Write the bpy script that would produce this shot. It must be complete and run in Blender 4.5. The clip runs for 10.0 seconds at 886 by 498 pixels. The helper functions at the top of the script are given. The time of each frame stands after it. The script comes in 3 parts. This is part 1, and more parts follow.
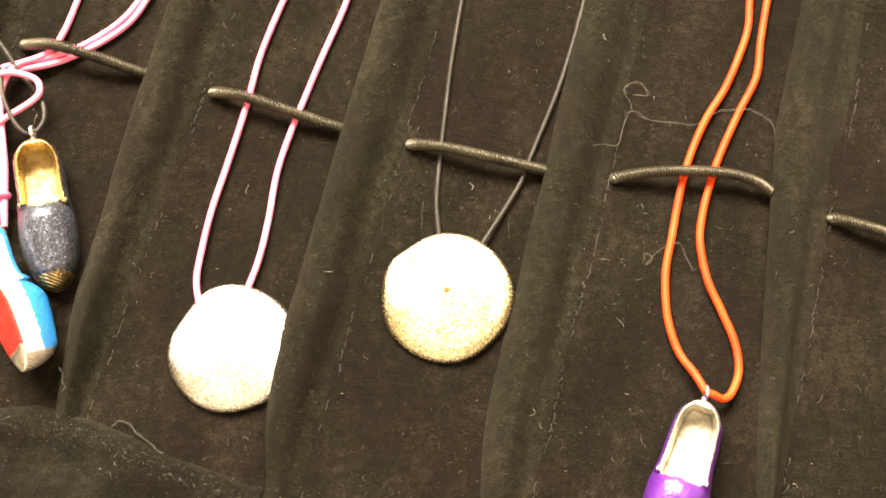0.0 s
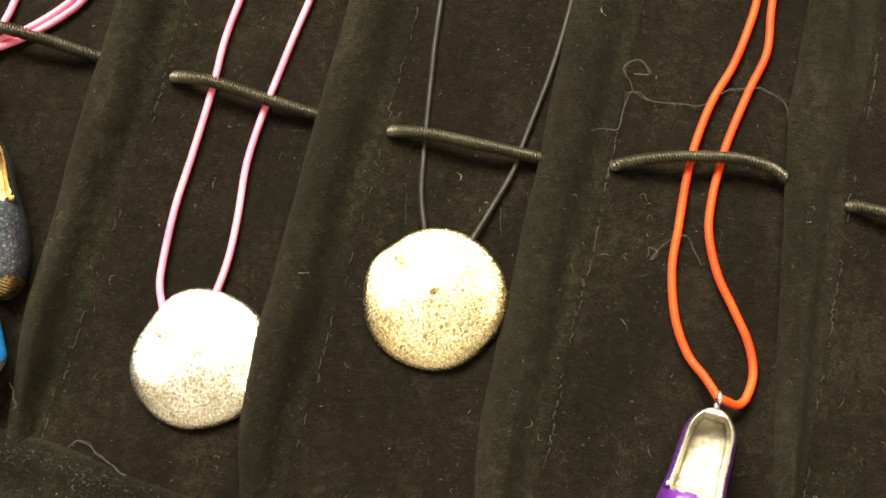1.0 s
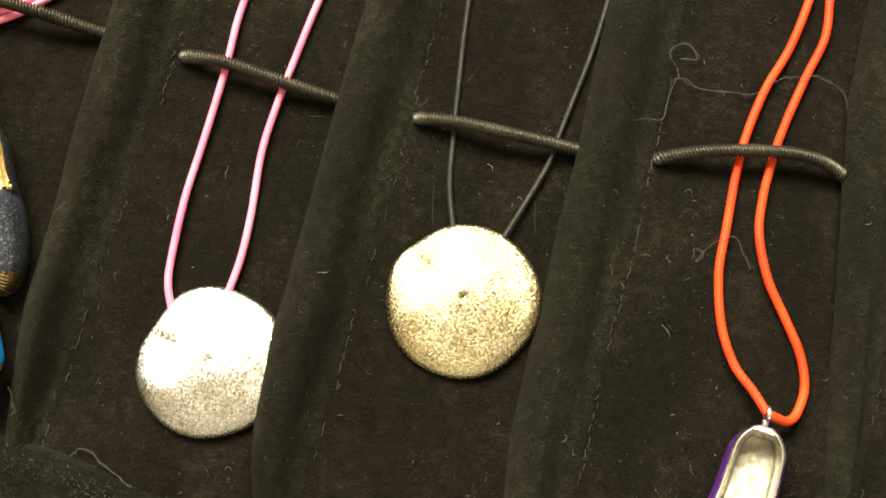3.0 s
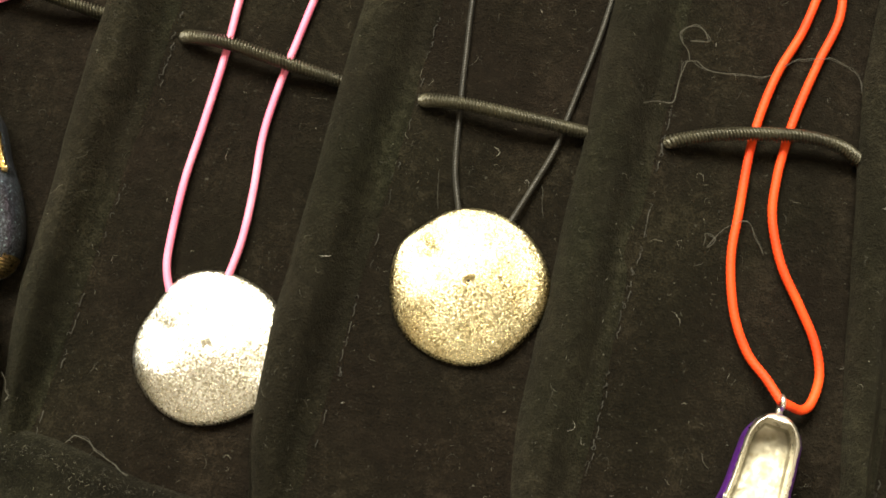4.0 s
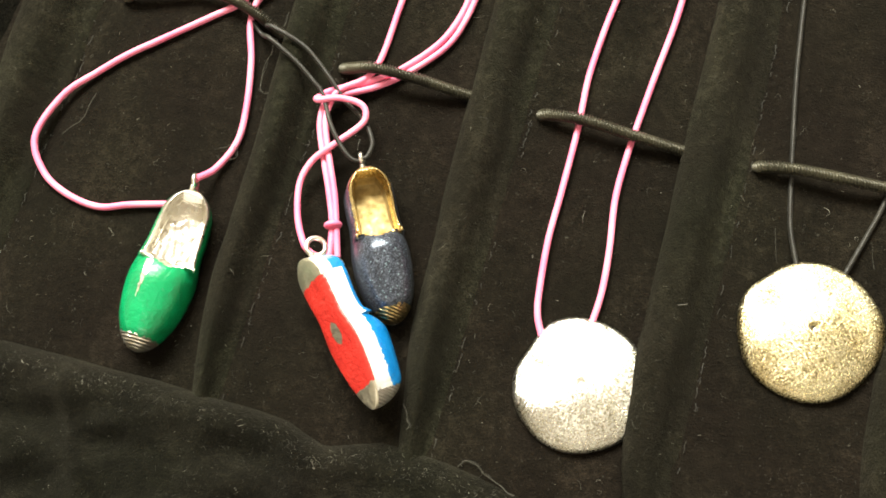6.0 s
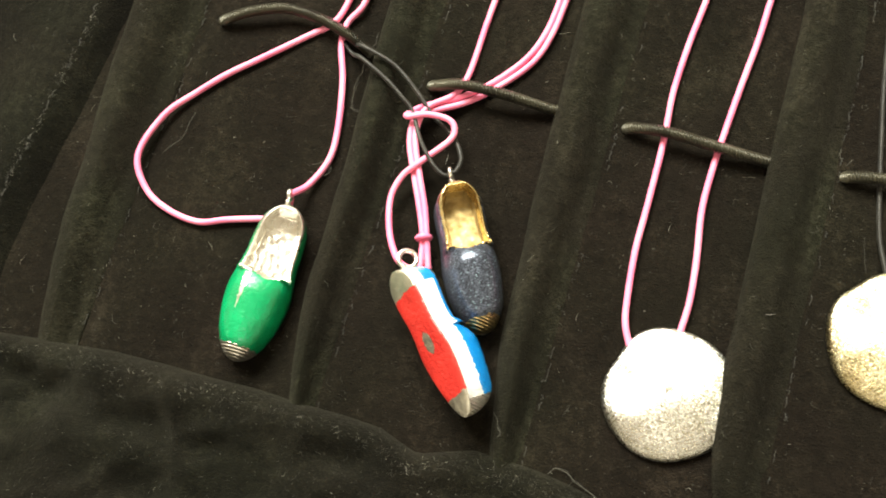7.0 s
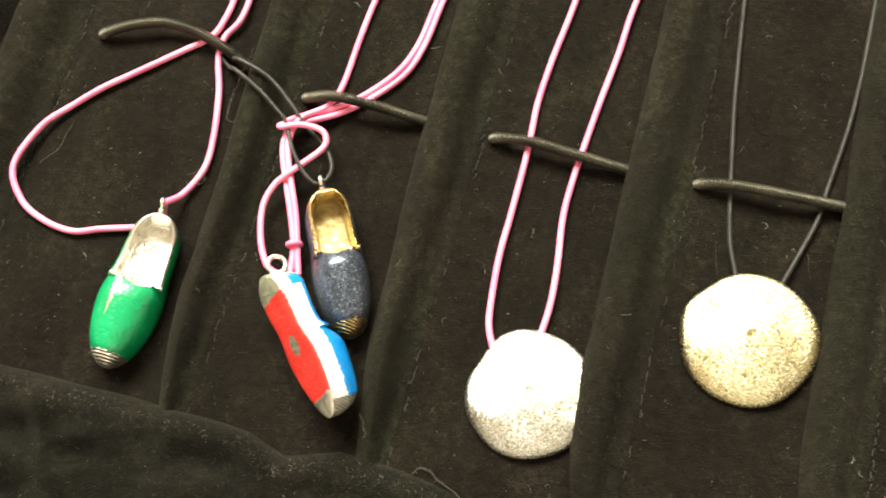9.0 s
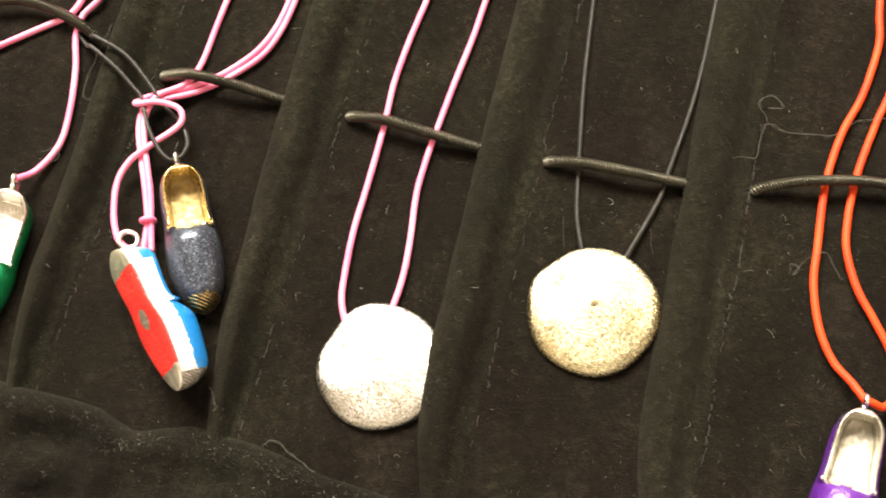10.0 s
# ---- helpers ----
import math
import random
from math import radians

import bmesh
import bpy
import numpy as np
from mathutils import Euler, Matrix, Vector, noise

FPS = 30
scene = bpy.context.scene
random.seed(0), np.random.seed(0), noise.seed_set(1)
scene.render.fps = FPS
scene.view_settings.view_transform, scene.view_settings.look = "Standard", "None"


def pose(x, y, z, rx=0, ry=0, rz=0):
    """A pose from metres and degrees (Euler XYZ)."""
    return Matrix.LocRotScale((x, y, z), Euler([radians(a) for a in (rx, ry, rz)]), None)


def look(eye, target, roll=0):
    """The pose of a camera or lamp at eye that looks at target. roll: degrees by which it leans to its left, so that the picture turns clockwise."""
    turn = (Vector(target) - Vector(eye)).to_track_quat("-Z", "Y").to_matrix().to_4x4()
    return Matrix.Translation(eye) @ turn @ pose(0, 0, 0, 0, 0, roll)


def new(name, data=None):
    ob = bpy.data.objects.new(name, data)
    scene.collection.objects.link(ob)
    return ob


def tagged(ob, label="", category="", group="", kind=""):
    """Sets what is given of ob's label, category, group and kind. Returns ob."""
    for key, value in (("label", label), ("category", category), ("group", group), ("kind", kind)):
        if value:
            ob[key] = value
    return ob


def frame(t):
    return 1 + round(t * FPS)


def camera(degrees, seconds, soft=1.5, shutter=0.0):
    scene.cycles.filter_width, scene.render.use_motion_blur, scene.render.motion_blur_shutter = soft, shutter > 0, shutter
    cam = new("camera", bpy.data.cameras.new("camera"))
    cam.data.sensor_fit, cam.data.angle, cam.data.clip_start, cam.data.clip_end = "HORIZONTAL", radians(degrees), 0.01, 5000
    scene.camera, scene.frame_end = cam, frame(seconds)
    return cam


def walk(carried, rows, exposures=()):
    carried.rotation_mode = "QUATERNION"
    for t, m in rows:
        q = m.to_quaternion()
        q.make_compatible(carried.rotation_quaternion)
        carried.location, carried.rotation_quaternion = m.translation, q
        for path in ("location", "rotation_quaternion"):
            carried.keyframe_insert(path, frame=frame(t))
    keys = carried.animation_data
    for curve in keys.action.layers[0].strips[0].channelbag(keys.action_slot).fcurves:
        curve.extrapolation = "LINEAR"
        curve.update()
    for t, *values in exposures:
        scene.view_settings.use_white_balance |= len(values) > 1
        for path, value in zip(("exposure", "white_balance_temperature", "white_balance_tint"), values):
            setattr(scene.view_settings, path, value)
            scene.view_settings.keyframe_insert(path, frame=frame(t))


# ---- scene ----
cam = camera(45.00, 10.0, 1.7, 0.3)
PATH = (
    (0.0, pose(0.02838, -0.07422, 0.19669, 15.813, 0.449, 14.953)),
    (0.5, pose(0.02559, -0.07490, 0.19133, 14.880, 0.655, 14.993)),
    (1.0, pose(0.02570, -0.06624, 0.18106, 14.470, -0.158, 13.892)),
    (1.5, pose(0.02563, -0.06637, 0.17785, 14.683, -0.258, 14.144)),
    (2.0, pose(0.02394, -0.06504, 0.17267, 13.887, 0.066, 14.227)),
    (2.5, pose(0.01878, -0.06298, 0.17118, 12.633, 0.347, 14.915)),
    (2.7, pose(0.01928, -0.05711, 0.17103, 12.015, 0.065, 14.719)),
    (4.0, pose(0.02031, -0.06079, 0.16485, 12.731, 0.168, 14.943)),
    (4.5, pose(0.01293, -0.06540, 0.16741, 13.388, 0.593, 15.194)),
    (5.0, pose(-0.00872, -0.06181, 0.17838, 13.116, 3.320, 15.295)),
    (5.5, pose(-0.01314, -0.07170, 0.18225, 15.288, 5.169, 15.826)),
    (5.7, pose(-0.01614, -0.07514, 0.18759, 15.599, 5.500, 16.154)),
    (6.8, pose(-0.01775, -0.08139, 0.19272, 17.240, 8.533, 16.880)),
    (7.0, pose(-0.01926, -0.08111, 0.19489, 16.883, 9.646, 17.100)),
    (7.5, pose(-0.02093, -0.07996, 0.19522, 16.871, 10.681, 17.584)),
    (8.0, pose(-0.01745, -0.07898, 0.19470, 16.715, 11.396, 17.364)),
    (8.5, pose(-0.01120, -0.07971, 0.19454, 17.028, 9.727, 16.662)),
    (9.0, pose(-0.00369, -0.08449, 0.19529, 18.843, 6.659, 15.859)),
    (9.5, pose(0.00221, -0.08648, 0.19384, 19.226, 4.402, 14.980)),
    (10.0, pose(0.01073, -0.08887, 0.19434, 19.487, 2.609, 14.396)),
)
EXPOSURES = ((0.0, 1.4, 7600, 24), (0.5, 0.86, 7200, 15), (1.0, 0.51, 7100, 13), (2.5, 0.33, 6800, 10), (4.0, 0.12, 6800, 11), (5.5, 0.36, 6400, 12), (8.0, 0.4, 6300, 11), (9.0, 0.57, 6400, 11), (10.0, 0.59, 6600, 21))
walk(cam, PATH, EXPOSURES)

# ---- world and light ----
world = bpy.data.worlds.new("room_air")
world.use_nodes = True
world.node_tree.nodes["Background"].inputs[0].default_value = (0.9, 0.95, 1.0, 1)
world.node_tree.nodes["Background"].inputs[1].default_value = 0.02
scene.world = world


def area_lamp(name, eye, target, wide, deep, watts, colour):
    lamp = bpy.data.lights.new(name, "AREA")
    lamp.shape, lamp.size, lamp.size_y, lamp.energy, lamp.color = "RECTANGLE", wide, deep, watts, colour
    ob = new(name, lamp)
    ob.matrix_world = look(eye, target)
    return ob


area_lamp("ceiling_lamp", (-0.72, 1.15, 1.75), (0, 0, 0), 1.6, 1.2, 245, (1.0, 0.975, 0.82))
# weak unseen fill, added opposite the main lamp; no fixture is known there
area_lamp("added_fill_lamp", (0.5, -1.3, 1.8), (0.5, -1.3, 0), 0.6, 0.6, 9, (1.0, 0.93, 0.8))


# ---- materials ----
def links_of(name):
    m = bpy.data.materials.new(name)
    m.use_nodes = True
    tree = m.node_tree
    return m, tree, tree.nodes["Principled BSDF"]


def noise_tex(tree, scale, detail=3.0, rough=0.55, stretch=None):
    coord = tree.nodes.new("ShaderNodeTexCoord")
    tex = tree.nodes.new("ShaderNodeTexNoise")
    tex.inputs["Scale"].default_value = scale
    tex.inputs["Detail"].default_value = detail
    tex.inputs["Roughness"].default_value = rough
    if stretch:
        mapping = tree.nodes.new("ShaderNodeMapping")
        mapping.inputs["Scale"].default_value = stretch
        tree.links.new(coord.outputs["Object"], mapping.inputs[0])
        tree.links.new(mapping.outputs[0], tex.inputs[0])
    else:
        tree.links.new(coord.outputs["Object"], tex.inputs[0])
    return tex


def ramp(tree, source, stops):
    node = tree.nodes.new("ShaderNodeValToRGB")
    band = node.color_ramp
    while len(band.elements) < len(stops):
        band.elements.new(0.5)
    for element, (at, colour) in zip(band.elements, stops):
        element.position, element.color = at, (*colour, 1)
    tree.links.new(source, node.inputs[0])
    return node.outputs[0]


def bump(tree, bsdf, sources, strength, distance):
    """Chain of bumps, one for each height source."""
    last = None
    for source, s, d in zip(sources, strength, distance):
        node = tree.nodes.new("ShaderNodeBump")
        node.inputs["Strength"].default_value, node.inputs["Distance"].default_value = s, d
        tree.links.new(source, node.inputs["Height"])
        if last:
            tree.links.new(last, node.inputs["Normal"])
        last = node.outputs[0]
    tree.links.new(last, bsdf.inputs["Normal"])


def velvet(name, dark, light, sheen):
    """Napped cloth: broad brushed patches, tufts and single pile ends in colour and relief, with fine dust."""
    m, tree, b = links_of(name)
    broad = noise_tex(tree, 70, 5, 0.65, (1.0, 0.45, 1.0))
    pile = noise_tex(tree, 2900, 2, 0.7)
    nap = noise_tex(tree, 520, 5, 0.8)
    total = None
    for source, weight in ((broad, 0.34), (nap, 0.36), (pile, 0.30)):
        share = tree.nodes.new("ShaderNodeMath")
        share.operation = "MULTIPLY_ADD"
        share.inputs[1].default_value = weight
        tree.links.new(source.outputs[0], share.inputs[0])
        if total:
            tree.links.new(total, share.inputs[2])
        else:
            share.inputs[2].default_value = 0.0
        total = share.outputs[0]
    hue = tree.nodes.new("ShaderNodeMix")
    hue.data_type = "RGBA"
    drift = noise_tex(tree, 28, 2, 0.5)
    tree.links.new(ramp(tree, drift.outputs[0], [(0.38, (0, 0, 0)), (0.62, (1, 1, 1))]), hue.inputs[0])
    for slot, tone in ((6, (1.0, 1.0, 1.0)), (7, (0.92, 1.04, 0.95))):
        stops = [(0.40, dark), (0.52, [(p + q) / 2 for p, q in zip(dark, light)]), (0.60, [1.5 * q for q in light])]
        tree.links.new(ramp(tree, total, [(at, [c * k for c, k in zip(colour, tone)]) for at, colour in stops]), hue.inputs[slot])
    dust = noise_tex(tree, 1500, 1, 0.4)
    dusty = tree.nodes.new("ShaderNodeMix")
    dusty.data_type = "RGBA"
    tree.links.new(ramp(tree, dust.outputs[0], [(0.73, (0, 0, 0)), (0.82, (1, 1, 1))]), dusty.inputs[0])
    tree.links.new(hue.outputs[2], dusty.inputs[6])
    dusty.inputs[7].default_value = (0.038, 0.036, 0.028, 1)
    tree.links.new(dusty.outputs[2], b.inputs["Base Color"])
    b.inputs["Roughness"].default_value = 0.95
    b.inputs["Specular IOR Level"].default_value = 0.05
    b.inputs["Sheen Weight"].default_value = sheen
    b.inputs["Sheen Roughness"].default_value = 0.45
    b.inputs["Sheen Tint"].default_value = (0.85, 0.78, 0.6, 1)
    bump(tree, b, (nap.outputs[0], pile.outputs[0]), (0.8, 0.9), (0.0008, 0.0004))
    return m


def cord_material(name, colour, deep, rough, sheen):
    m, tree, b = links_of(name)
    fine = noise_tex(tree, 3500, 2, 0.5, (1, 0.25, 1))
    broad = noise_tex(tree, 120, 2)
    tree.links.new(ramp(tree, broad.outputs[0], [(0.3, deep), (0.7, colour)]), b.inputs["Base Color"])
    b.inputs["Roughness"].default_value = rough
    b.inputs["Specular IOR Level"].default_value = 0.6
    b.inputs["Sheen Weight"].default_value = sheen
    b.inputs["Sheen Roughness"].default_value = 0.4
    b.inputs["Coat Weight"].default_value = 0.3 if rough < 0.42 else 0.0
    b.inputs["Coat Roughness"].default_value = 0.3
    bump(tree, b, (fine.outputs[0],), (0.5,), (0.00012,))
    return m


def metal(name, colour, dull, rough, grain, grain_depth, stretch=(1, 1, 1), valley_shade=1.0):
    m, tree, b = links_of(name)
    wrinkle = noise_tex(tree, grain, 2, 0.5, stretch)
    grit = wrinkle.outputs[0]
    if valley_shade < 1:
        coord = tree.nodes.new("ShaderNodeTexCoord")
        shaken = tree.nodes.new("ShaderNodeVectorMath")
        shaken.operation = "MULTIPLY_ADD"
        shaken.inputs[1].default_value = (0.0009, 0.0009, 0.0009)
        tree.links.new(wrinkle.outputs["Color"], shaken.inputs[0])
        tree.links.new(coord.outputs["Object"], shaken.inputs[2])
        pebbles = tree.nodes.new("ShaderNodeTexVoronoi")
        pebbles.feature, pebbles.inputs["Scale"].default_value = "SMOOTH_F1", grain * 1.12
        pebbles.inputs["Smoothness"].default_value = 0.35
        tree.links.new(shaken.outputs[0], pebbles.inputs[0])
        grit = ramp(tree, pebbles.outputs["Distance"], [(0.1, (0.9,) * 3), (0.75, (0.1,) * 3)])
    patch = noise_tex(tree, 160, 3)
    worn = tree.nodes.new("ShaderNodeMix")
    worn.data_type, worn.blend_type = "RGBA", "MULTIPLY"
    worn.inputs[0].default_value = 1.0
    tree.links.new(ramp(tree, patch.outputs[0], [(0.32, dull), (0.62, colour)]), worn.inputs[6])
    # relief shade painted into the colour: valleys of the grain are multiplied darker
    tree.links.new(ramp(tree, grit, [(0.20, (valley_shade, valley_shade * 0.97, valley_shade * 0.85)), (0.42, (1, 1, 1))]), worn.inputs[7])
    tree.links.new(worn.outputs[2], b.inputs["Base Color"])
    b.inputs["Metallic"].default_value = 1.0
    tree.links.new(ramp(tree, wrinkle.outputs[0], [(0.3, (rough * 1.3,) * 3), (0.7, (rough * 0.8,) * 3)]), b.inputs["Roughness"])
    bump(tree, b, (patch.outputs[0], grit), (0.1, 0.44 if valley_shade < 1 else 0.42), (0.0005, grain_depth))
    return m


def enamel(name, colour, deep, glitter=0.0, rough=0.28):
    m, tree, b = links_of(name)
    patch = noise_tex(tree, 220, 3)
    tree.links.new(ramp(tree, patch.outputs[0], [(0.3, deep), (0.7, colour)]), b.inputs["Base Color"])
    b.inputs["Roughness"].default_value = rough
    b.inputs["Coat Weight"].default_value = 0.3
    b.inputs["Coat Roughness"].default_value = 0.14
    ripple = noise_tex(tree, 1300, 3)
    bump(tree, b, (patch.outputs[0], ripple.outputs[0]), (0.45, 0.7), (0.0008, 0.0003))
    if glitter:
        coord = tree.nodes.new("ShaderNodeTexCoord")
        cells = tree.nodes.new("ShaderNodeTexVoronoi")
        cells.inputs["Scale"].default_value = 4300
        tree.links.new(coord.outputs["Object"], cells.inputs[0])
        b.inputs["Metallic"].default_value = glitter
        flake = ramp(tree, cells.outputs["Color"], [(0.0, deep), (0.5, colour), (0.86, [2.6 * c for c in colour]), (0.96, (0.35, 0.55, 0.6))])
        tree.links.new(flake, b.inputs["Base Color"])
        bump(tree, b, (cells.outputs["Color"],), (0.8,), (0.0002,))
    return m


def plain(name, a, c, rough, scale=6.0):
    m, tree, b = links_of(name)
    tex = noise_tex(tree, scale, 5)
    tree.links.new(ramp(tree, tex.outputs[0], [(0.3, a), (0.7, c)]), b.inputs["Base Color"])
    b.inputs["Roughness"].default_value = rough
    bump(tree, b, (tex.outputs[0],), (0.2,), (0.002,))
    return m


VELVET = velvet("black_velvet", (0.0054, 0.0047, 0.0031), (0.0170, 0.0150, 0.0098), 0.03)
# the black velvet again, its colour dimmed for light falling off towards the borders
CLOTH = velvet("dimmed_black_velvet", (0.0030, 0.0026, 0.0018), (0.0098, 0.0085, 0.0058), 0.04)
# browner slot velvet; the shade between the flaps is also put into its colour
LINER = velvet("brown_shaded_velvet", (0.0045, 0.0034, 0.0024), (0.0136, 0.0103, 0.0072), 0.02)
THREAD = cord_material("seam_thread", (0.042, 0.039, 0.031), (0.016, 0.015, 0.011), 0.85, 0.15)
ELASTIC = cord_material("black_elastic", (0.034, 0.031, 0.019), (0.007, 0.0065, 0.004), 0.30, 0.02)
ELASTIC.node_tree.nodes["Principled BSDF"].inputs["Specular Tint"].default_value = (1.0, 0.93, 0.68, 1)
ELASTIC.node_tree.nodes["Principled BSDF"].inputs["Specular IOR Level"].default_value = 0.45
elastic_fuzz = noise_tex(ELASTIC.node_tree, 2200, 3, 0.7)
elastic_yarn = noise_tex(ELASTIC.node_tree, 5200, 2, 0.6)
bump(ELASTIC.node_tree, ELASTIC.node_tree.nodes["Principled BSDF"], (elastic_fuzz.outputs[0], elastic_yarn.outputs[0]), (0.45, 0.5), (0.0003, 0.00015))
PINK = cord_material("pink_satin", (0.93, 0.265, 0.40), (0.86, 0.15, 0.29), 0.55, 0.03)
ORANGE = cord_material("orange_satin", (0.80, 0.070, 0.008), (0.69, 0.038, 0.005), 0.6, 0.0)
ORANGE.node_tree.nodes["Principled BSDF"].inputs["Specular IOR Level"].default_value = 0.3
BLACK = cord_material("black_cord", (0.030, 0.028, 0.022), (0.012, 0.0115, 0.009), 0.42, 0.08)
BLACK.node_tree.nodes["Principled BSDF"].inputs["Specular IOR Level"].default_value = 0.35
LINT = cord_material("lint_fibre", (0.27, 0.26, 0.21), (0.08, 0.075, 0.06), 0.9, 0.0)
lint_tree = LINT.node_tree
lint_pick = lint_tree.nodes.new("ShaderNodeNewGeometry")
lint_tree.links.new(ramp(lint_tree, lint_pick.outputs["Random Per Island"], [(0.0, (0.035, 0.033, 0.026)), (0.7, (0.09, 0.086, 0.068)), (0.92, (0.24, 0.23, 0.19)), (1.0, (0.62, 0.60, 0.53))]), lint_tree.nodes["Principled BSDF"].inputs["Base Color"])
SILVER = metal("silver_leaf", (0.80, 0.79, 0.72), (0.64, 0.62, 0.53), 0.26, 2600, 0.00026, (1.3, 0.8, 1), 0.6)
GOLD = metal("pale_gold_leaf", (0.78, 0.71, 0.46), (0.58, 0.48, 0.26), 0.25, 2600, 0.00026, (1.3, 0.8, 1), 0.55)
CHROME = metal("bright_silver", (0.90, 0.88, 0.82), (0.78, 0.75, 0.66), 0.3, 900, 0.00015)
BRASS = metal("worn_brass", (0.86, 0.70, 0.36), (0.60, 0.43, 0.17), 0.24, 900, 0.00018)
LINING = metal("silvered_lining", (0.88, 0.86, 0.80), (0.76, 0.73, 0.65), 0.26, 500, 0.00006)
WORN = metal("tarnished_lining", (0.46, 0.43, 0.34), (0.24, 0.22, 0.17), 0.62, 700, 0.0005)
GILT = metal("gilded_lining", (0.47, 0.37, 0.18), (0.26, 0.19, 0.085), 0.7, 700, 0.0008)
def ringed(material, pitch):
    """Turned rings across the toe of a pendant."""
    tree = material.node_tree
    coord = tree.nodes.new("ShaderNodeTexCoord")
    rings = tree.nodes.new("ShaderNodeTexWave")
    rings.bands_direction = "Y"
    rings.inputs["Scale"].default_value = pitch
    rings.inputs["Distortion"].default_value = 1.6
    rings.inputs["Detail Scale"].default_value = 0.4
    tree.links.new(coord.outputs["Object"], rings.inputs[0])
    grit = noise_tex(tree, 1500, 2)
    bump(tree, tree.nodes["Principled BSDF"], (rings.outputs[1], grit.outputs[0]), (0.9, 0.6), (0.00028, 0.00025))
    return material


CAP = ringed(metal("brushed_toe_metal", (0.92, 0.89, 0.80), (0.60, 0.56, 0.44), 0.36, 1800, 0.0004, (2.4, 0.5, 1)), 560)
BRASS_CAP = ringed(metal("ringed_toe_brass", (0.80, 0.62, 0.30), (0.42, 0.29, 0.11), 0.3, 1800, 0.0004, (2.4, 0.5, 1)), 620)
DARKMETAL = metal("tarnished_metal", (0.74, 0.70, 0.58), (0.46, 0.42, 0.33), 0.42, 1400, 0.00018)
GREEN = enamel("green_enamel", (0.0, 0.30, 0.105), (0.0, 0.19, 0.062))
NAVY = enamel("navy_glitter", (0.055, 0.064, 0.085), (0.012, 0.015, 0.022), 0.6, 0.32)
RED = enamel("red_enamel", (0.56, 0.034, 0.024), (0.40, 0.018, 0.014))
WHITE = enamel("white_enamel", (0.78, 0.76, 0.72), (0.50, 0.48, 0.44))
BLUE = enamel("blue_enamel", (0.005, 0.22, 0.58), (0.003, 0.15, 0.44))
PURPLE = enamel("purple_enamel", (0.105, 0.022, 0.22), (0.065, 0.012, 0.15))
WALL = plain("room_plaster", (0.60, 0.56, 0.48), (0.66, 0.62, 0.54), 0.9, 3)
TABLE = plain("table_wood", (0.13, 0.08, 0.045), (0.2, 0.13, 0.075), 0.5, 14)

MM = 0.001


# ---- mesh helpers: all shapes are drawn in millimetres ----
def part(name, bm, material, parent=None, label="", smooth=True):
    bmesh.ops.scale(bm, vec=(MM, MM, MM), verts=bm.verts)
    if smooth:
        for face in bm.faces:
            face.smooth = True
    mesh = bpy.data.meshes.new(name)
    bm.to_mesh(mesh)
    bm.free()
    mesh.materials.append(material)
    ob = new(name, mesh)
    if parent:
        ob.parent = parent
    return tagged(ob, label)


def thing(name, label, category, group="", kind=""):
    ob = new(name)
    ob.empty_display_size = 0.005
    return tagged(ob, label, category, group, kind)


def spline(points, step=0.5):
    """Points along a smooth curve through the given ones, about a step apart."""
    pts = [Vector(p) for p in points]
    pts = [pts[0] * 2 - pts[1]] + pts + [pts[-1] * 2 - pts[-2]]
    out = []
    for a, b, c, d in zip(pts, pts[1:], pts[2:], pts[3:]):
        n = max(2, int((c - b).length / step))
        for k in range(n):
            t = k / n
            out.append(0.5 * (2 * b + (c - a) * t + (2 * a - 5 * b + 4 * c - d) * t * t + (3 * b - a - 3 * c + d) * t ** 3))
    out.append(pts[-2])
    return out


def tube(points, radius, sides=10, step=0.5, bm=None, ribs=0.0, rib_pitch=0.4, twist=1, braid=0.0, taper=0.0):
    """A swept round cord with closed ends; ribs make a wound surface, braid a plaited one."""
    bm = bm or bmesh.new()
    line = spline(points, step)
    rings, along, side = [], 0.0, None
    whole = sum((b - a).length for a, b in zip(line, line[1:]))
    for k, p in enumerate(line):
        ahead = (line[min(k + 1, len(line) - 1)] - line[max(k - 1, 0)]).normalized()
        side = ahead.cross(Vector((0, 0, 1))) if side is None else side - ahead * side.dot(ahead)
        if side.length < 1e-4:
            side = Vector((1, 0, 0))
        side.normalize()
        up = side.cross(ahead)
        if k:
            along += (p - line[k - 1]).length
        ring = []
        for s in range(sides):
            a = 2 * math.pi * s / sides
            turn = 2 * math.pi * along / rib_pitch
            r = radius * (min(1.0, 0.4 + 0.6 * math.sqrt(max(0.0, min(along, whole - along)) / taper)) if taper else 1.0) * (1 + ribs * math.sin(turn + twist * a) + braid * math.sin(turn) * math.sin(4 * a))
            ring.append(bm.verts.new(p + side * (r * math.cos(a)) + up * (r * math.sin(a))))
        rings.append(ring)
    for a, b in zip(rings, rings[1:]):
        for s in range(sides):
            bm.faces.new((a[s], a[(s + 1) % sides], b[(s + 1) % sides], b[s]))
    bm.faces.new(rings[0][::-1])
    bm.faces.new(rings[-1])
    return bm


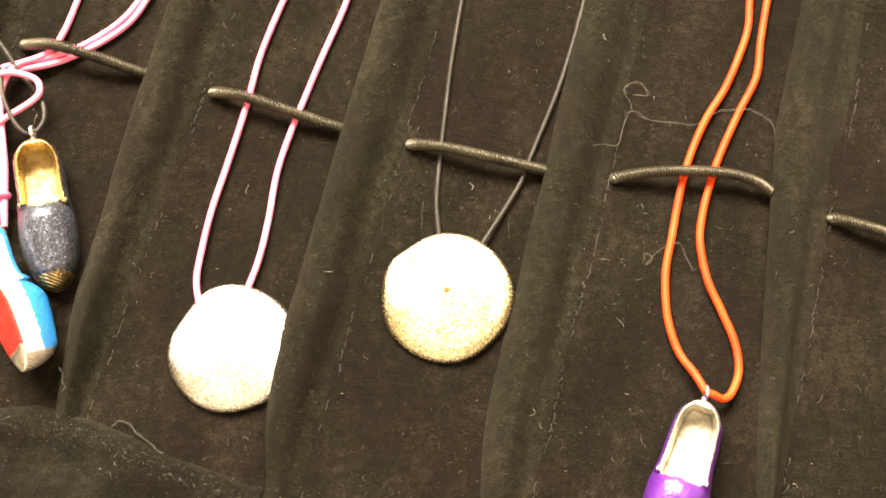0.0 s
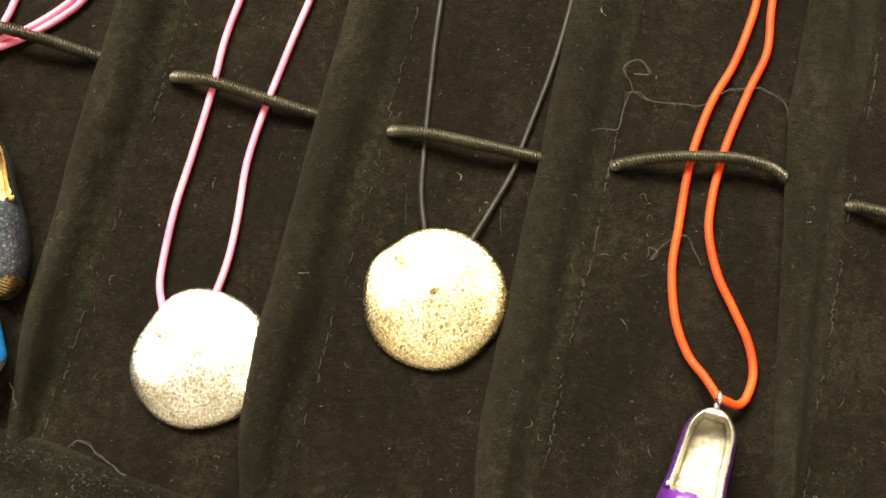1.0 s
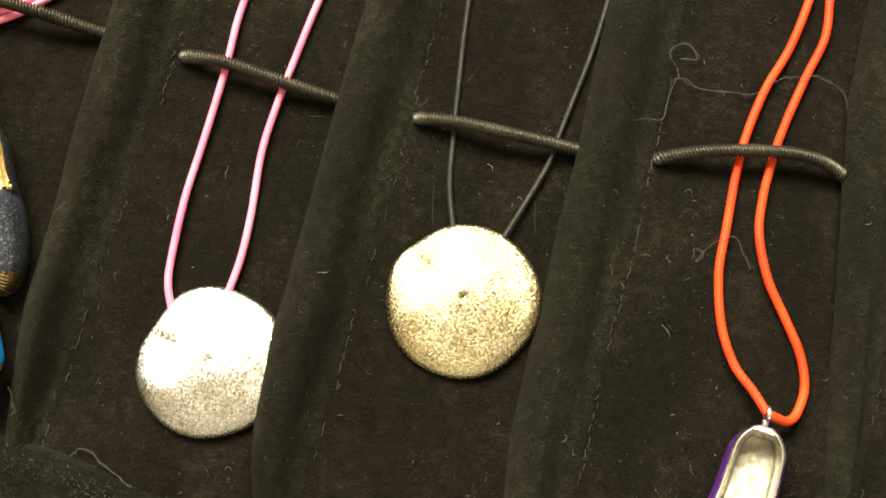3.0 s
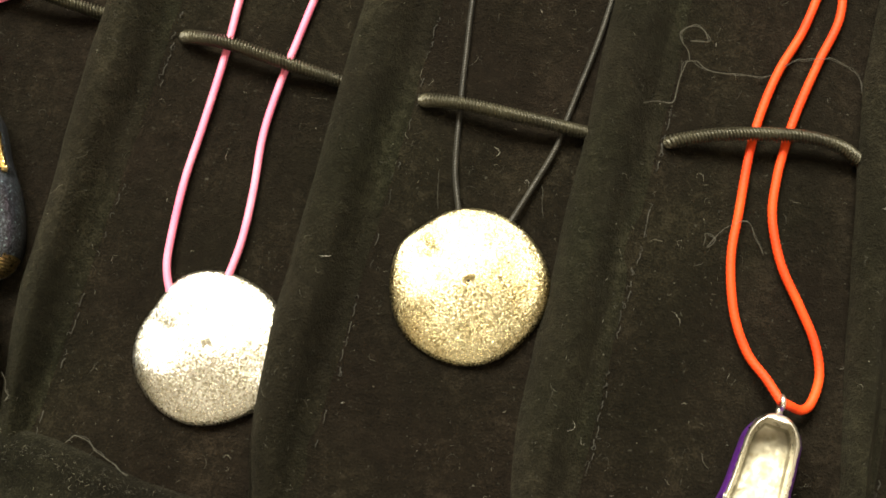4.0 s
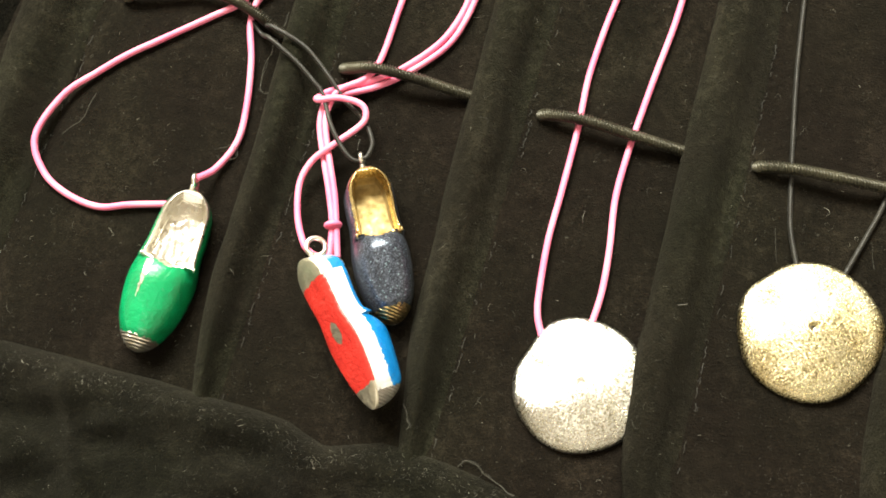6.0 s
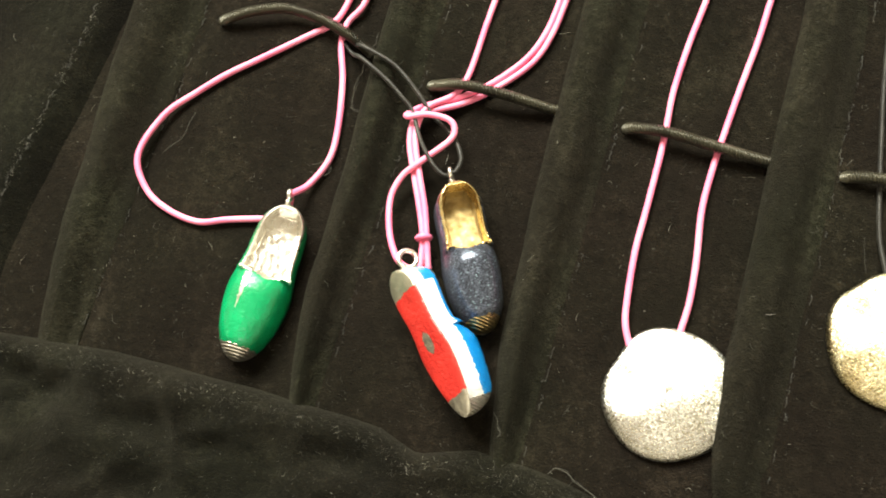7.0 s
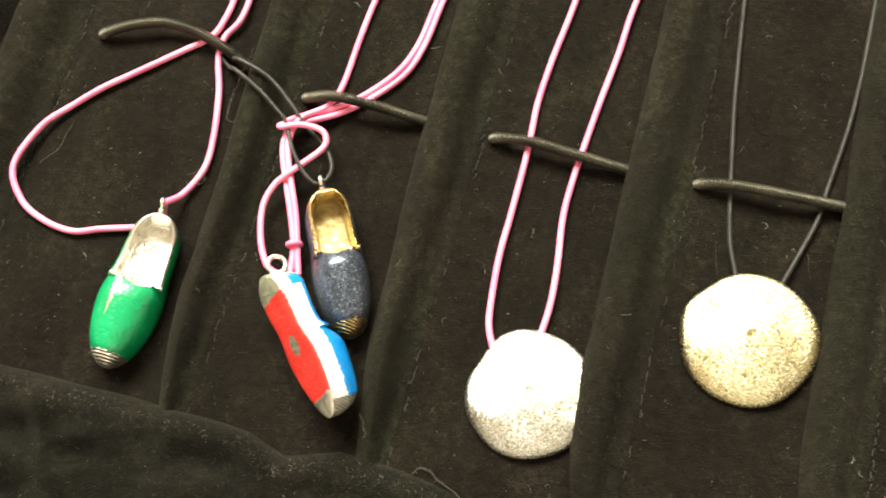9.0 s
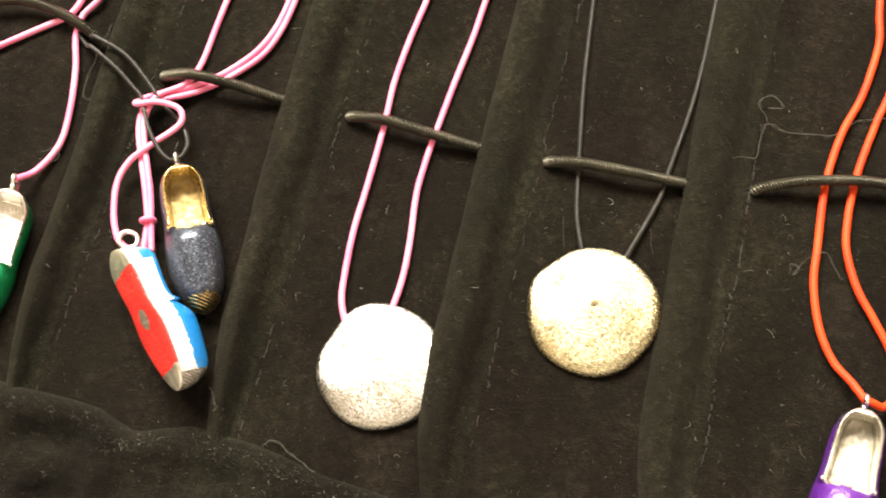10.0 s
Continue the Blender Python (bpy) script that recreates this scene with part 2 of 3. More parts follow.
def torus(bm, centre, axis, big, small, n=28, m=10):
    axis = Vector(axis).normalized()
    u = axis.orthogonal().normalized()
    v = axis.cross(u)
    rings = []
    for i in range(n):
        a = 2 * math.pi * i / n
        out = u * math.cos(a) + v * math.sin(a)
        rings.append([bm.verts.new(Vector(centre) + out * (big + small * math.cos(2 * math.pi * j / m)) + axis * (small * math.sin(2 * math.pi * j / m))) for j in range(m)])
    for i in range(n):
        for j in range(m):
            bm.faces.new((rings[i][j], rings[(i + 1) % n][j], rings[(i + 1) % n][(j + 1) % m], rings[i][(j + 1) % m]))
    return bm


def sheet(xs, ys, height):
    """A closed cloth sheet over a grid, its top at height(x, y), 0.8 thick at the rim."""
    bm = bmesh.new()
    grid = [[bm.verts.new((x, y, height(x, y))) for x in xs] for y in ys]
    for r0, r1 in zip(grid, grid[1:]):
        for k in range(len(xs) - 1):
            bm.faces.new((r0[k], r0[k + 1], r1[k + 1], r1[k]))
    return bm


def wobble(x, y, scale, amount, seed=0.0):
    return amount * noise.noise(Vector((x / scale, y / scale, seed)))


def block(name, x0, x1, y0, y1, z0, z1, material, label, category):
    bm = bmesh.new()
    bmesh.ops.create_cube(bm, size=1, matrix=Matrix.LocRotScale(((x0 + x1) / 2, (y0 + y1) / 2, (z0 + z1) / 2), None, (x1 - x0, y1 - y0, z1 - z0)))
    bmesh.ops.bevel(bm, geom=list(bm.edges), offset=2.0, segments=2, affect="EDGES")
    return tagged(part(name, bm, material, smooth=False), label, category, kind="structure")


# ---- the room that closes the place ----
block("floor", -2600, 2600, -2600, 2600, -860, -760, TABLE, "plain brown floor of the room", "floor")
block("ceiling", -2600, 2600, -2600, 2600, 1900, 2000, WALL, "plain pale ceiling of the room", "ceiling")
block("wall_north", -2600, 2600, 2500, 2600, -757, 1897, WALL, "plain pale plaster wall", "wall")
block("wall_south", -2600, 2600, -2600, -2500, -757, 1897, WALL, "plain pale plaster wall", "wall")
block("wall_east", 2500, 2600, -2497, 2497, -757, 1897, WALL, "plain pale plaster wall", "wall")
block("wall_west", -2600, -2500, -2497, 2497, -757, 1897, WALL, "plain pale plaster wall", "wall")
block("table", -900, 900, -500, 700, -757, -8, TABLE, "plain brown wooden table under the velvet pad", "table")


# ---- the velvet pad with its pleats, seams and elastic loops ----
pad = thing("jewellery_pad", "black velvet jewellery pad with stitched pleats, dusted with lint", "display pad")
SEAMS = (-136.4, -84.0, -43.3, -1.0, 39.9, 83.3)
EDGES = (-152.0, -94.6, -54.9, -13.2, 27.5, 72.2)
LEANS = (-0.05, -0.03, -0.035, -0.02, -0.018, -0.13)


def cloth_edge(x):
    """The line along which the cloth rises from the pad; it dips where two folds meet."""
    line = np.interp(x, (-262, -156, -128, -97, -70, -62, -52, -40, -24, 0, 200), (-74.5, -73.6, -70.4, -69.6, -70.1, -72.6, -69.0, -69.4, -71.8, -73.8, -75.0))
    return float(line) + wobble(x, 0, 14, 0.7, 11)


def cloth_swell(x):
    """The cloth lies flatter towards the discs."""
    return 0.38 + 0.62 / (1 + math.exp((x + 62) / 5)) + 0.1 * math.exp(-((x + 45) / 9) ** 2)


def base_height(x, y):
    z = wobble(x * 2, y, 26, 0.5) + wobble(x, y, 7, 0.2, 3)
    for s in SEAMS:
        z -= 0.22 * math.exp(-((x - s - 0.6) / 1.6) ** 2)
    return z - 2.2


bm = sheet(np.arange(-260, 201, 1.5), np.arange(-150, 121, 1.5), base_height)
low = bmesh.ops.extrude_face_region(bm, geom=list(bm.faces))
for v in [g for g in low["geom"] if isinstance(g, bmesh.types.BMVert)]:
    v.co.z = -7.5
bmesh.ops.recalc_face_normals(bm, faces=bm.faces)
part("velvet_base", bm, LINER, pad, "brown-black velvet lining, its tone lowered for shade in the slots")


CROSS = ((0.0, 0.1), (0.035, 0.9), (0.08, 1.7), (0.15, 2.3), (0.24, 2.65), (0.34, 2.7), (0.43, 2.5), (0.51, 1.95), (0.58, 1.1), (0.65, 0.1), (0.72, -0.85), (0.79, -1.55), (0.87, -1.95), (0.96, -2.15), (1.06, -2.9))
UNDER = ((0.95, -3.4), (0.72, -2.5), (0.5, -1.5), (0.25, -1.15), (0.08, -1.0), (0.01, -0.8), (-0.01, -0.4))


def pleat_shift(index, y):
    """How far the loose edge of a flap strays; near the cloth it swings out of its line."""
    lean = LEANS[index]
    swing = 0.024 * max(0.0, -46.0 - y) ** 1.6
    return wobble(index * 40, y, 38, 0.6, 5) + wobble(index * 40, y, 11, 0.25, 8) + lean * max(-60.0, min(20.0, y)) + min(swing, 4.5)


def pleat_sink(index, y):
    """The loose edge settles on the lining below the elastic, but for the flap that lies over the silver disc."""
    return 0.0 if index == 3 else 1.9 * min(1.0, max(0.0, (-8 - y) / 25))


def pleat_height(index, u, x, y):
    lift = 1 + wobble(index * 30, y, 30, 0.25, 9) - 0.55 / (1 + math.exp((y + 64) / 3.5))
    z = float(np.interp(u, [p[0] for p in CROSS], [p[1] for p in CROSS])) - pleat_sink(index, y) * max(0.0, 1 - u / 0.42)
    soft = wobble(x, y, 9, 0.4, index) + wobble(x * 2, y, 22, 0.6, index + 9) + wobble(x, y, 3.5, 0.16, index + 20)
    return -2.2 + (z + 2.2) * lift * 0.95 + soft * min(1, max(z + 1.5, 0))


def pleat(index, seam, edge):
    """A soft flap, sewn down along its seam and loose along its other edge."""
    bm = bmesh.new()
    width, rows = seam - edge, []
    fine = [k / 30 for k in range(31)] + [1.06]
    for y in np.arange(cloth_edge(0.5 * (seam + edge)) - 3.6, 111, 1.0):
        shift = pleat_shift(index, y)
        ring = []
        for u in fine:
            x = edge + shift * (1 - u) + u * width
            ring.append(bm.verts.new((x, y, pleat_height(index, u, x, y))))
        for u, z in UNDER:
            ring.append(bm.verts.new((edge + shift * (1 - u) + u * width, y, z - pleat_sink(index, y) * max(0.0, 1 - u / 0.5))))
        rows.append(ring)
    n = len(rows[0])
    for a, b in zip(rows, rows[1:]):
        for k in range(n):
            bm.faces.new((a[k], b[k], b[(k + 1) % n], a[(k + 1) % n]))
    bm.faces.new(rows[0])
    bm.faces.new(rows[-1][::-1])
    bmesh.ops.recalc_face_normals(bm, faces=bm.faces)
    part("pleat", bm, VELVET, pad, "black velvet flap sewn down along one side")


def seam_line(index, seam):
    """A row of short thread stitches along the seam."""
    bm = bmesh.new()
    rng = random.Random(100 + index)
    y = cloth_edge(seam) - 2.0
    while y < 108:
        long = rng.uniform(0.8, 2.6)
        x = seam + 0.5 + wobble(index * 50, y, 20, 0.8, 2) + rng.gauss(0, 0.15)
        z = base_height(x, y) + 0.16
        worn = 0.55 + 0.9 * noise.noise(Vector((index * 3.1, y / 12, 3)))
        if rng.random() < worn:
            line = [(x + rng.gauss(0, 0.13), y + long * t, z + 0.14 - 0.5 * (t - 0.5) ** 2 + rng.uniform(0, 0.08)) for t in (0, 0.33, 0.66, 1)]
            tube(line, rng.uniform(0.035, 0.08), 5, 0.5, bm)
        if rng.random() < 0.5 * worn:
            a = rng.uniform(0, 6.3)
            tube([(x, y, z), (x + 0.5 * math.cos(a), y + 0.5 * math.sin(a), z + 0.3), (x + 0.7 * math.cos(a + 1), y + 0.9 * math.sin(a + 1), z + 0.1)], 0.035, 4, 0.4, bm)
        y += long + rng.uniform(0.1, 1.0)
    tagged(part("seam_stitching", bm, THREAD, pad, "row of grey thread stitches"), kind="stuff")


for k, (seam, edge) in enumerate(zip(SEAMS, EDGES)):
    pleat(k, seam, edge)
    seam_line(k, seam)

# the bordering hem beside the first slot
bm = bmesh.new()
rows = []
for y in np.arange(-73, 111, 1.5):
    shift = wobble(7, y, 30, 1.4, 4)
    rows.append([bm.verts.new((x + (shift + 0.085 * max(-60.0, y) + 1.5) * (x > -180), y, z + wobble(x, y, 16, 0.3, 6) * (z > 0.5))) for x, z in
                 ((-258, -2.3), (-258, 1.6), (-240, 1.8), (-215, 1.7), (-190, 1.8), (-176, 1.8), (-169, 2.1), (-163, 2.4), (-160.4, 2.1), (-158.6, 1.3), (-157.0, 0.0), (-155.6, -1.4), (-154.0, -2.9))])
for a, b in zip(rows, rows[1:]):
    for k in range(len(a) - 1):
        bm.faces.new((a[k], a[k + 1], b[k + 1], b[k]))
bmesh.ops.recalc_face_normals(bm, faces=bm.faces)
part("border_hem", bm, CLOTH, pad, "wide black velvet border with a fuzzy edge")

bm = bmesh.new()
rng = random.Random(91)
y = -70.0
while y < 100:
    long = rng.uniform(0.8, 2.4)
    x = -158.6 + 0.075 * max(-60.0, y) + wobble(7, y, 30, 1.2, 4) + rng.gauss(0, 0.2)
    tube([(x + rng.gauss(0, 0.15), y + long * t, 2.05 + rng.uniform(0, 0.25)) for t in (0, 0.33, 0.66, 1)], rng.uniform(0.04, 0.085), 5, 0.5, bm)
    if rng.random() < 0.6:
        a = rng.uniform(0, 6.3)
        tube([(x, y, 2.0), (x + 0.6 * math.cos(a), y + 0.6 * math.sin(a), 2.3), (x + 0.8 * math.cos(a + 1), y + 1.0 * math.sin(a + 1), 2.0)], 0.035, 4, 0.4, bm)
    y += long + rng.uniform(0.4, 2.2)
tagged(part("hem_stitching", bm, THREAD, pad, "row of grey thread stitches along the hem"), kind="stuff")

ELASTICS = (
    [(-131.6, 4.4, -2.5), (-129.4, 4.7, -0.4), (-124.0, 7.1, 0.6), (-116.8, 9.1, 0.8), (-108.6, 8.3, 0.8), (-101.2, 6.0, 0.6), (-96.1, 3.8, -0.7), (-91.0, 3.0, -1.5)],
    [(-82.2, -0.3, -2.5), (-80.0, -0.5, -0.4), (-74.7, 0.0, 1.6), (-66.3, -0.2, 1.6), (-55.9, -0.4, -0.7), (-50.0, 0.1, -1.5)],
    [(-41.5, -0.6, -2.5), (-39.3, -0.7, -0.4), (-33.0, -0.6, 0.8), (-24.1, -1.4, 0.8), (-13.1, -1.8, -0.7), (-7.0, -1.6, -1.5)],
    [(0.0, -1.1, -2.5), (2.0, -1.2, -0.4), (7.6, -0.9, 0.8), (17.4, -0.7, 0.8), (28.1, -0.1, -0.7), (33.0, 0.4, -1.5)],
    [(40.8, 2.0, -2.5), (42.4, 2.5, -0.6), (49.9, 5.0, 1.0), (61.0, 7.5, 1.1), (67.5, 7.5, 0.8), (71.7, 6.4, -0.7), (76.0, 5.6, -1.5)],
    [(83.0, 5.0, -2.3), (85.2, 4.5, -0.3), (93.4, 3.7, 0.8), (103.0, 2.5, -0.7), (115.0, 2.6, -1.5)],
)
for line in ELASTICS:
    part("elastic_loop", tube(line, 0.96, 20, 0.07, ribs=0.26, rib_pitch=0.55, twist=3, taper=1.6), ELASTIC, pad, "black round elastic cord sewn across the slot")


# ---- the cloth lying over the pad's lower edge ----
FALL = ((-0.6, -2.0), (-0.3, -0.6), (0.3, 1.0), (1.4, 2.5), (2.8, 3.5), (4.2, 3.7), (6, 2.6), (8.5, 1.3), (12, 1.0), (17, 2.2), (23, 3.8), (30, 4.6), (40, 4.2), (52, 4.0), (66, 3.0), (82, 1.0))


def cloth_height(x, y):
    d = cloth_edge(x) - y
    crease = 1.1 * math.exp(-((d - 10 - wobble(x, 0, 25, 5, 17)) / 2.2) ** 2) * max(0.0, wobble(x, 0, 18, 1.6, 18) + 0.5)
    ridge = 1.9 * max(0.0, 1 - 4.5 * abs(noise.noise(Vector(((x + 0.9 * y) / 24, (y - 0.5 * x) / 60, 21.0))))) + 1.2 * max(0.0, 1 - 5 * abs(noise.noise(Vector(((x - 1.3 * y) / 17, (y + x) / 40, 33.0)))))
    folds = ridge + wobble(x, y, 22, 3.0, 12) + wobble(0.5 * x + y, y - 0.4 * x, 12, 3.4, 13) + wobble(x - y, 0.5 * y, 5, 0.9, 14)
    z = float(np.interp(d, [p[0] for p in FALL], [p[1] for p in FALL])) + (folds + crease) * min(1, max(0, d / 8))
    z = z if d < 3 else max(z, -1.2 + 0.15 * z)
    return -2.4 + (z + 2.4) * cloth_swell(x)


bm = bmesh.new()
rows = []
STEPS = [p[0] for p in FALL[:5]] + [4.2 + 1.2 * k for k in range(30)] + [42, 48, 56, 66, 82]
for x in np.arange(-262, 201, 1.5):
    rows.append([bm.verts.new((x, cloth_edge(x) - d, cloth_height(x, cloth_edge(x) - d))) for d in STEPS])
for a, b in zip(rows, rows[1:]):
    for k in range(len(a) - 1):
        bm.faces.new((a[k], a[k + 1], b[k + 1], b[k]))
bmesh.ops.recalc_face_normals(bm, faces=bm.faces)
tagged(part("velvet_cloth", bm, CLOTH), "rumpled black velvet cloth folded over the end of the pleats", "cloth")


# ---- necklaces ----
def disc(parent, material, centre, radius, notch, seed, label, fold=0.9, dent=0.85, flat=0.075):
    """A domed beaten-metal disc, dented at one side, with a small hole in the middle."""
    bm = bmesh.new()
    cx, cy = centre
    rings, n = [], 96
    radii = [0.03, 0.045, 0.06, 0.08] + [0.1 + 0.84 * k / 28 for k in range(29)] + [0.94 + 0.06 * math.sin(k * math.pi / 16) for k in range(1, 9)]

    def top(r, a):
        away = math.atan2(math.sin(a - notch), math.cos(a - notch))
        dome = 3.0 * (1 - r ** 1.25) + 1.6
        if r > 0.94:
            dome -= 0.8 * (1 - math.sqrt(max(0.0, 1 - ((r - 0.94) / 0.06) ** 2)))
        dome -= 0.4 * max(0.0, (r - 0.82) / 0.18) ** 2
        dome -= dent * math.exp(-((away + 0.10) / 0.12) ** 2) * math.exp(-((r - 0.72) / 0.2) ** 2)
        dome += fold * math.exp(-((away - 0.75) / 0.42) ** 2) * math.exp(-((r - 0.75) / 0.3) ** 2)
        dome += 0.16 * noise.noise(Vector((r * math.cos(a) * 2.4, r * math.sin(a) * 2.4, seed)))
        return dome - (1.3 * (1 - r / 0.07) if r < 0.07 else 0)

    def rim(a):
        away = math.atan2(math.sin(a - notch), math.cos(a - notch))
        return radius * (1 - flat * math.exp(-((away + 0.35) / 0.33) ** 2) + 0.018 * math.sin(3 * a + seed) + 0.01 * math.sin(5 * a + 2 * seed))

    for r in radii:
        rings.append([bm.verts.new((cx + rim(a) * r * math.cos(a), cy + rim(a) * r * math.sin(a), top(r, a) - 2.0)) for a in (2 * math.pi * k / n for k in range(n))])
    for r, z in ((0.985, -0.4), (0.95, -0.6), (0.8, -0.6)):
        rings.append([bm.verts.new((cx + rim(a) * r * math.cos(a), cy + rim(a) * r * math.sin(a), z - 1.5)) for a in (2 * math.pi * k / n for k in range(n))])
    for a, b in zip(rings, rings[1:]):
        for k in range(n):
            bm.faces.new((a[k], b[k], b[(k + 1) % n], a[(k + 1) % n]))
    bm.faces.new(rings[0][::-1])
    bm.faces.new(rings[-1])
    bmesh.ops.recalc_face_normals(bm, faces=bm.faces)
    made = part("disc_pendant", bm, material, parent, label)
    # dark disc laid in the dimple, in place of the shade inside it
    bm = bmesh.new()
    bmesh.ops.create_circle(bm, cap_ends=True, segments=14, radius=0.28, matrix=Matrix.Translation((cx, cy, top(0.03, 0) - 2.0)))
    part("hole", bm, BLACK, made, "small dark disc that paints the shade in the dimple")
    return made


silver_necklace = thing("disc_necklace", "beaten silver disc pendant on a doubled pink satin cord", "necklace", "disc necklaces")
disc(silver_necklace, SILVER, (-20.7, -49.2), 12.2, radians(178), 1.7, "domed silver-leaf disc with a dented side", 1.5, 0.5, 0.05)
part("cord", tube([(-29.7, 76.6, -1.2), (-30.9, 51.3, -1.2), (-32.1, 32.1, -1.2), (-33.4, 19.0, -1.2), (-33.9, 9.1, -1.2), (-33.5, 1.6, -1.3), (-33.2, -4.8, -1.2), (-33.1, -15.3, -1.2), (-33.1, -24.6, -1.2),
                   (-32.2, -34.4, -1.1), (-31.3, -39.0, -1.0), (-29.3, -43.2, -1.0)], 0.62, 20, 0.15, braid=0.045, rib_pitch=0.8), PINK, silver_necklace, "pink satin cord strand")
part("cord", tube([(-15.1, 76.6, -1.2), (-17.5, 51.3, -1.2), (-19.9, 34.2, -1.2), (-20.6, 23.0, -1.2), (-21.7, 12.3, -1.2), (-22.5, 2.8, -1.3), (-23.0, -4.3, -1.2), (-23.1, -13.7, -1.2), (-21.8, -23.6, -1.2),
                   (-21.2, -31.5, -1.1), (-21.5, -37.6, -1.0), (-21.9, -40.7, -1.0)], 0.62, 20, 0.15, braid=0.045, rib_pitch=0.8), PINK, silver_necklace, "pink satin cord strand")

gold_necklace = thing("disc_necklace", "beaten pale-gold disc pendant on a thin black cord", "necklace", "disc necklaces")
disc(gold_necklace, GOLD, (15.5, -29.2), 12.75, radians(160), 0.4, "domed pale-gold disc with a dented side")
part("cord", tube([(-1.2, 76.6, -1.4), (0.6, 51.4, -1.4), (2.3, 33.2, -1.4), (3.8, 19.0, -1.4), (5.3, 8.5, -1.4), (7.2, -3.6, -1.4), (8.7, -11.5, -1.3), (10.9, -17.8, -1.0), (11.9, -20.4, -1.2)], 0.41, 12, 0.09, ribs=0.17, rib_pitch=0.5, twist=2), BLACK, gold_necklace, "thin black cord strand")
part("cord", tube([(26.1, 76.6, -1.4), (26.7, 51.4, -1.4), (26.8, 35.2, -1.4), (26.6, 25.0, -1.4), (26.0, 16.1, -1.4), (24.4, 3.5, -1.4), (23.6, -3.4, -1.3), (21.8, -10.0, -1.3), (19.8, -16.5, -1.0), (19.0, -19.4, -1.2)], 0.41, 12, 0.09, ribs=0.17, rib_pitch=0.5, twist=2), BLACK, gold_necklace, "thin black cord strand")


# ---- clog pendants ----
def clog(parent, matrix, length, heel_w, front_w, high, upper, lining, cap, label, sole=None, side_band=None, seed=0.0, mouth=0.80, streak=False, waist=0.09, blunt=2.1, heel_round=0.2, cap_from=0.915, ears=True):
    """A miniature wooden-shoe pendant along +x from the heel: outer shell, lining, rim, toe cap and sole are parts."""
    na, nb = 150, 88

    def half_width(u):
        t = u / length
        body = heel_w / 2 + (front_w - heel_w) / 2 * (0.5 - 0.5 * math.cos(math.pi * min(1, t / 0.56)))
        heel = math.sqrt(max(0, 1 - max(0, 1 - u / (heel_w * 0.52)) ** 2)) * (1 - waist * math.exp(-((t - 0.38) / 0.13) ** 2))
        tip = max(0, 1 - max(0, (t - 0.52) / 0.48) ** blunt) ** (1 / 2.0)
        return max(0.02, body * heel * tip)

    def crown(u):
        t = u / length
        if t < 0.42:
            rounded = math.sqrt(1 - (1 - min(1.0, max(u, 0.0) / 3.4)) ** 2)
            return high * (mouth + 0.06 * math.cos(t * 9)) * (1 - heel_round + heel_round * rounded)
        k = (t - 0.42) / 0.58
        return high * (mouth - 0.05 + (1.09 - mouth) * math.sin(min(1, k / 0.28) * math.pi / 2) - 0.46 * max(0, k - 0.25) ** 1.4 - 0.3 * max(0, k - 0.8))

    open_end = 0.475 * length

    def inside(u, v):
        """Below 0 within the mouth; about millimetres."""
        front = open_end + 0.25 * math.sin(v * 1.1 + seed) - 0.03 * v * v
        return max(abs(v) - (half_width(u) - 1.15), 1.1 - u, u - front)

    def top(u, q):
        s = math.sin(q * math.pi / 2)
        v = s * half_width(u)
        z = crown(u) * max(0.0, 1 - abs(s) ** 2.4) ** (1 / 2.2) * max(0.0, 1 - max(0.0, (u / length - 0.86) / 0.14) ** 2.5) ** 0.5
        d = inside(u, v)
        if u < open_end + 2:
            z = crown(u) * max(0.0, 1 - abs(s) ** 9) ** (1 / 2.4) if d < 0.9 and u < open_end - 0.4 else z
        if d < 0:
            k = u / open_end
            floor_z = 1.3 + 2.9 * max(0.0, k - 0.30) + 2.0 * max(0.0, 0.2 - k) + 0.12 * noise.noise(Vector((u * 0.9, v * 0.9, seed)))
            z = floor_z + (z - floor_z) * max(0.0, 1 + d / 0.8)
        return Vector((u, v, max(z, 0.0)))

    us = [length * (0.5 - 0.5 * math.cos(math.pi * (k + 0.02) / (na + 0.04))) for k in range(na + 1)]
    grid = [[top(u, -1 + 2 * j / nb) for j in range(nb + 1)] for u in us]
    groups = {"shell": [], "lining": [], "rim": [], "toe_cap": [], "band": [], "metal_streak": []}
    for i in range(na):
        for j in range(nb):
            c = (grid[i][j] + grid[i + 1][j + 1]) / 2
            d = inside(c.x, c.y)
            ragged = 0.5 * noise.noise(Vector((c.x * 1.2, c.y * 1.2, seed + 4)))
            if d < -0.5:
                key = "lining"
            elif d < (0.45 + 0.5 * max(0.0, 1 - c.x / (0.4 * open_end)) if c.x < open_end - 0.5 else 0.15) + 0.25 * ragged:
                key = "rim"
            elif streak and 0 < c.x - open_end < 7.6 and abs(c.y + 3.0 + 0.3 * ragged) < 0.62 * (1.15 - (c.x - open_end) / 7.6):
                key = "metal_streak"
            elif c.x > length * cap_from + ragged:
                key = "toe_cap"
            elif side_band and c.z < 3.6 + ragged * (0.9 if c.x > 0.45 * length else 0.2):
                key = "band"
            else:
                key = "shell"
            groups[key].append((i, j))
    stuff = {"shell": upper, "lining": lining, "rim": cap, "toe_cap": CAP if cap is CHROME else BRASS_CAP, "band": side_band, "metal_streak": cap}
    root = new("clog_pendant")
    root.parent = parent
    tagged(root, label)

    def built(name, quads, material):
        bm = bmesh.new()
        verts = {}

        def vert(i, j):
            if (i, j) not in verts:
                verts[i, j] = bm.verts.new(grid[i][j])
            return verts[i, j]

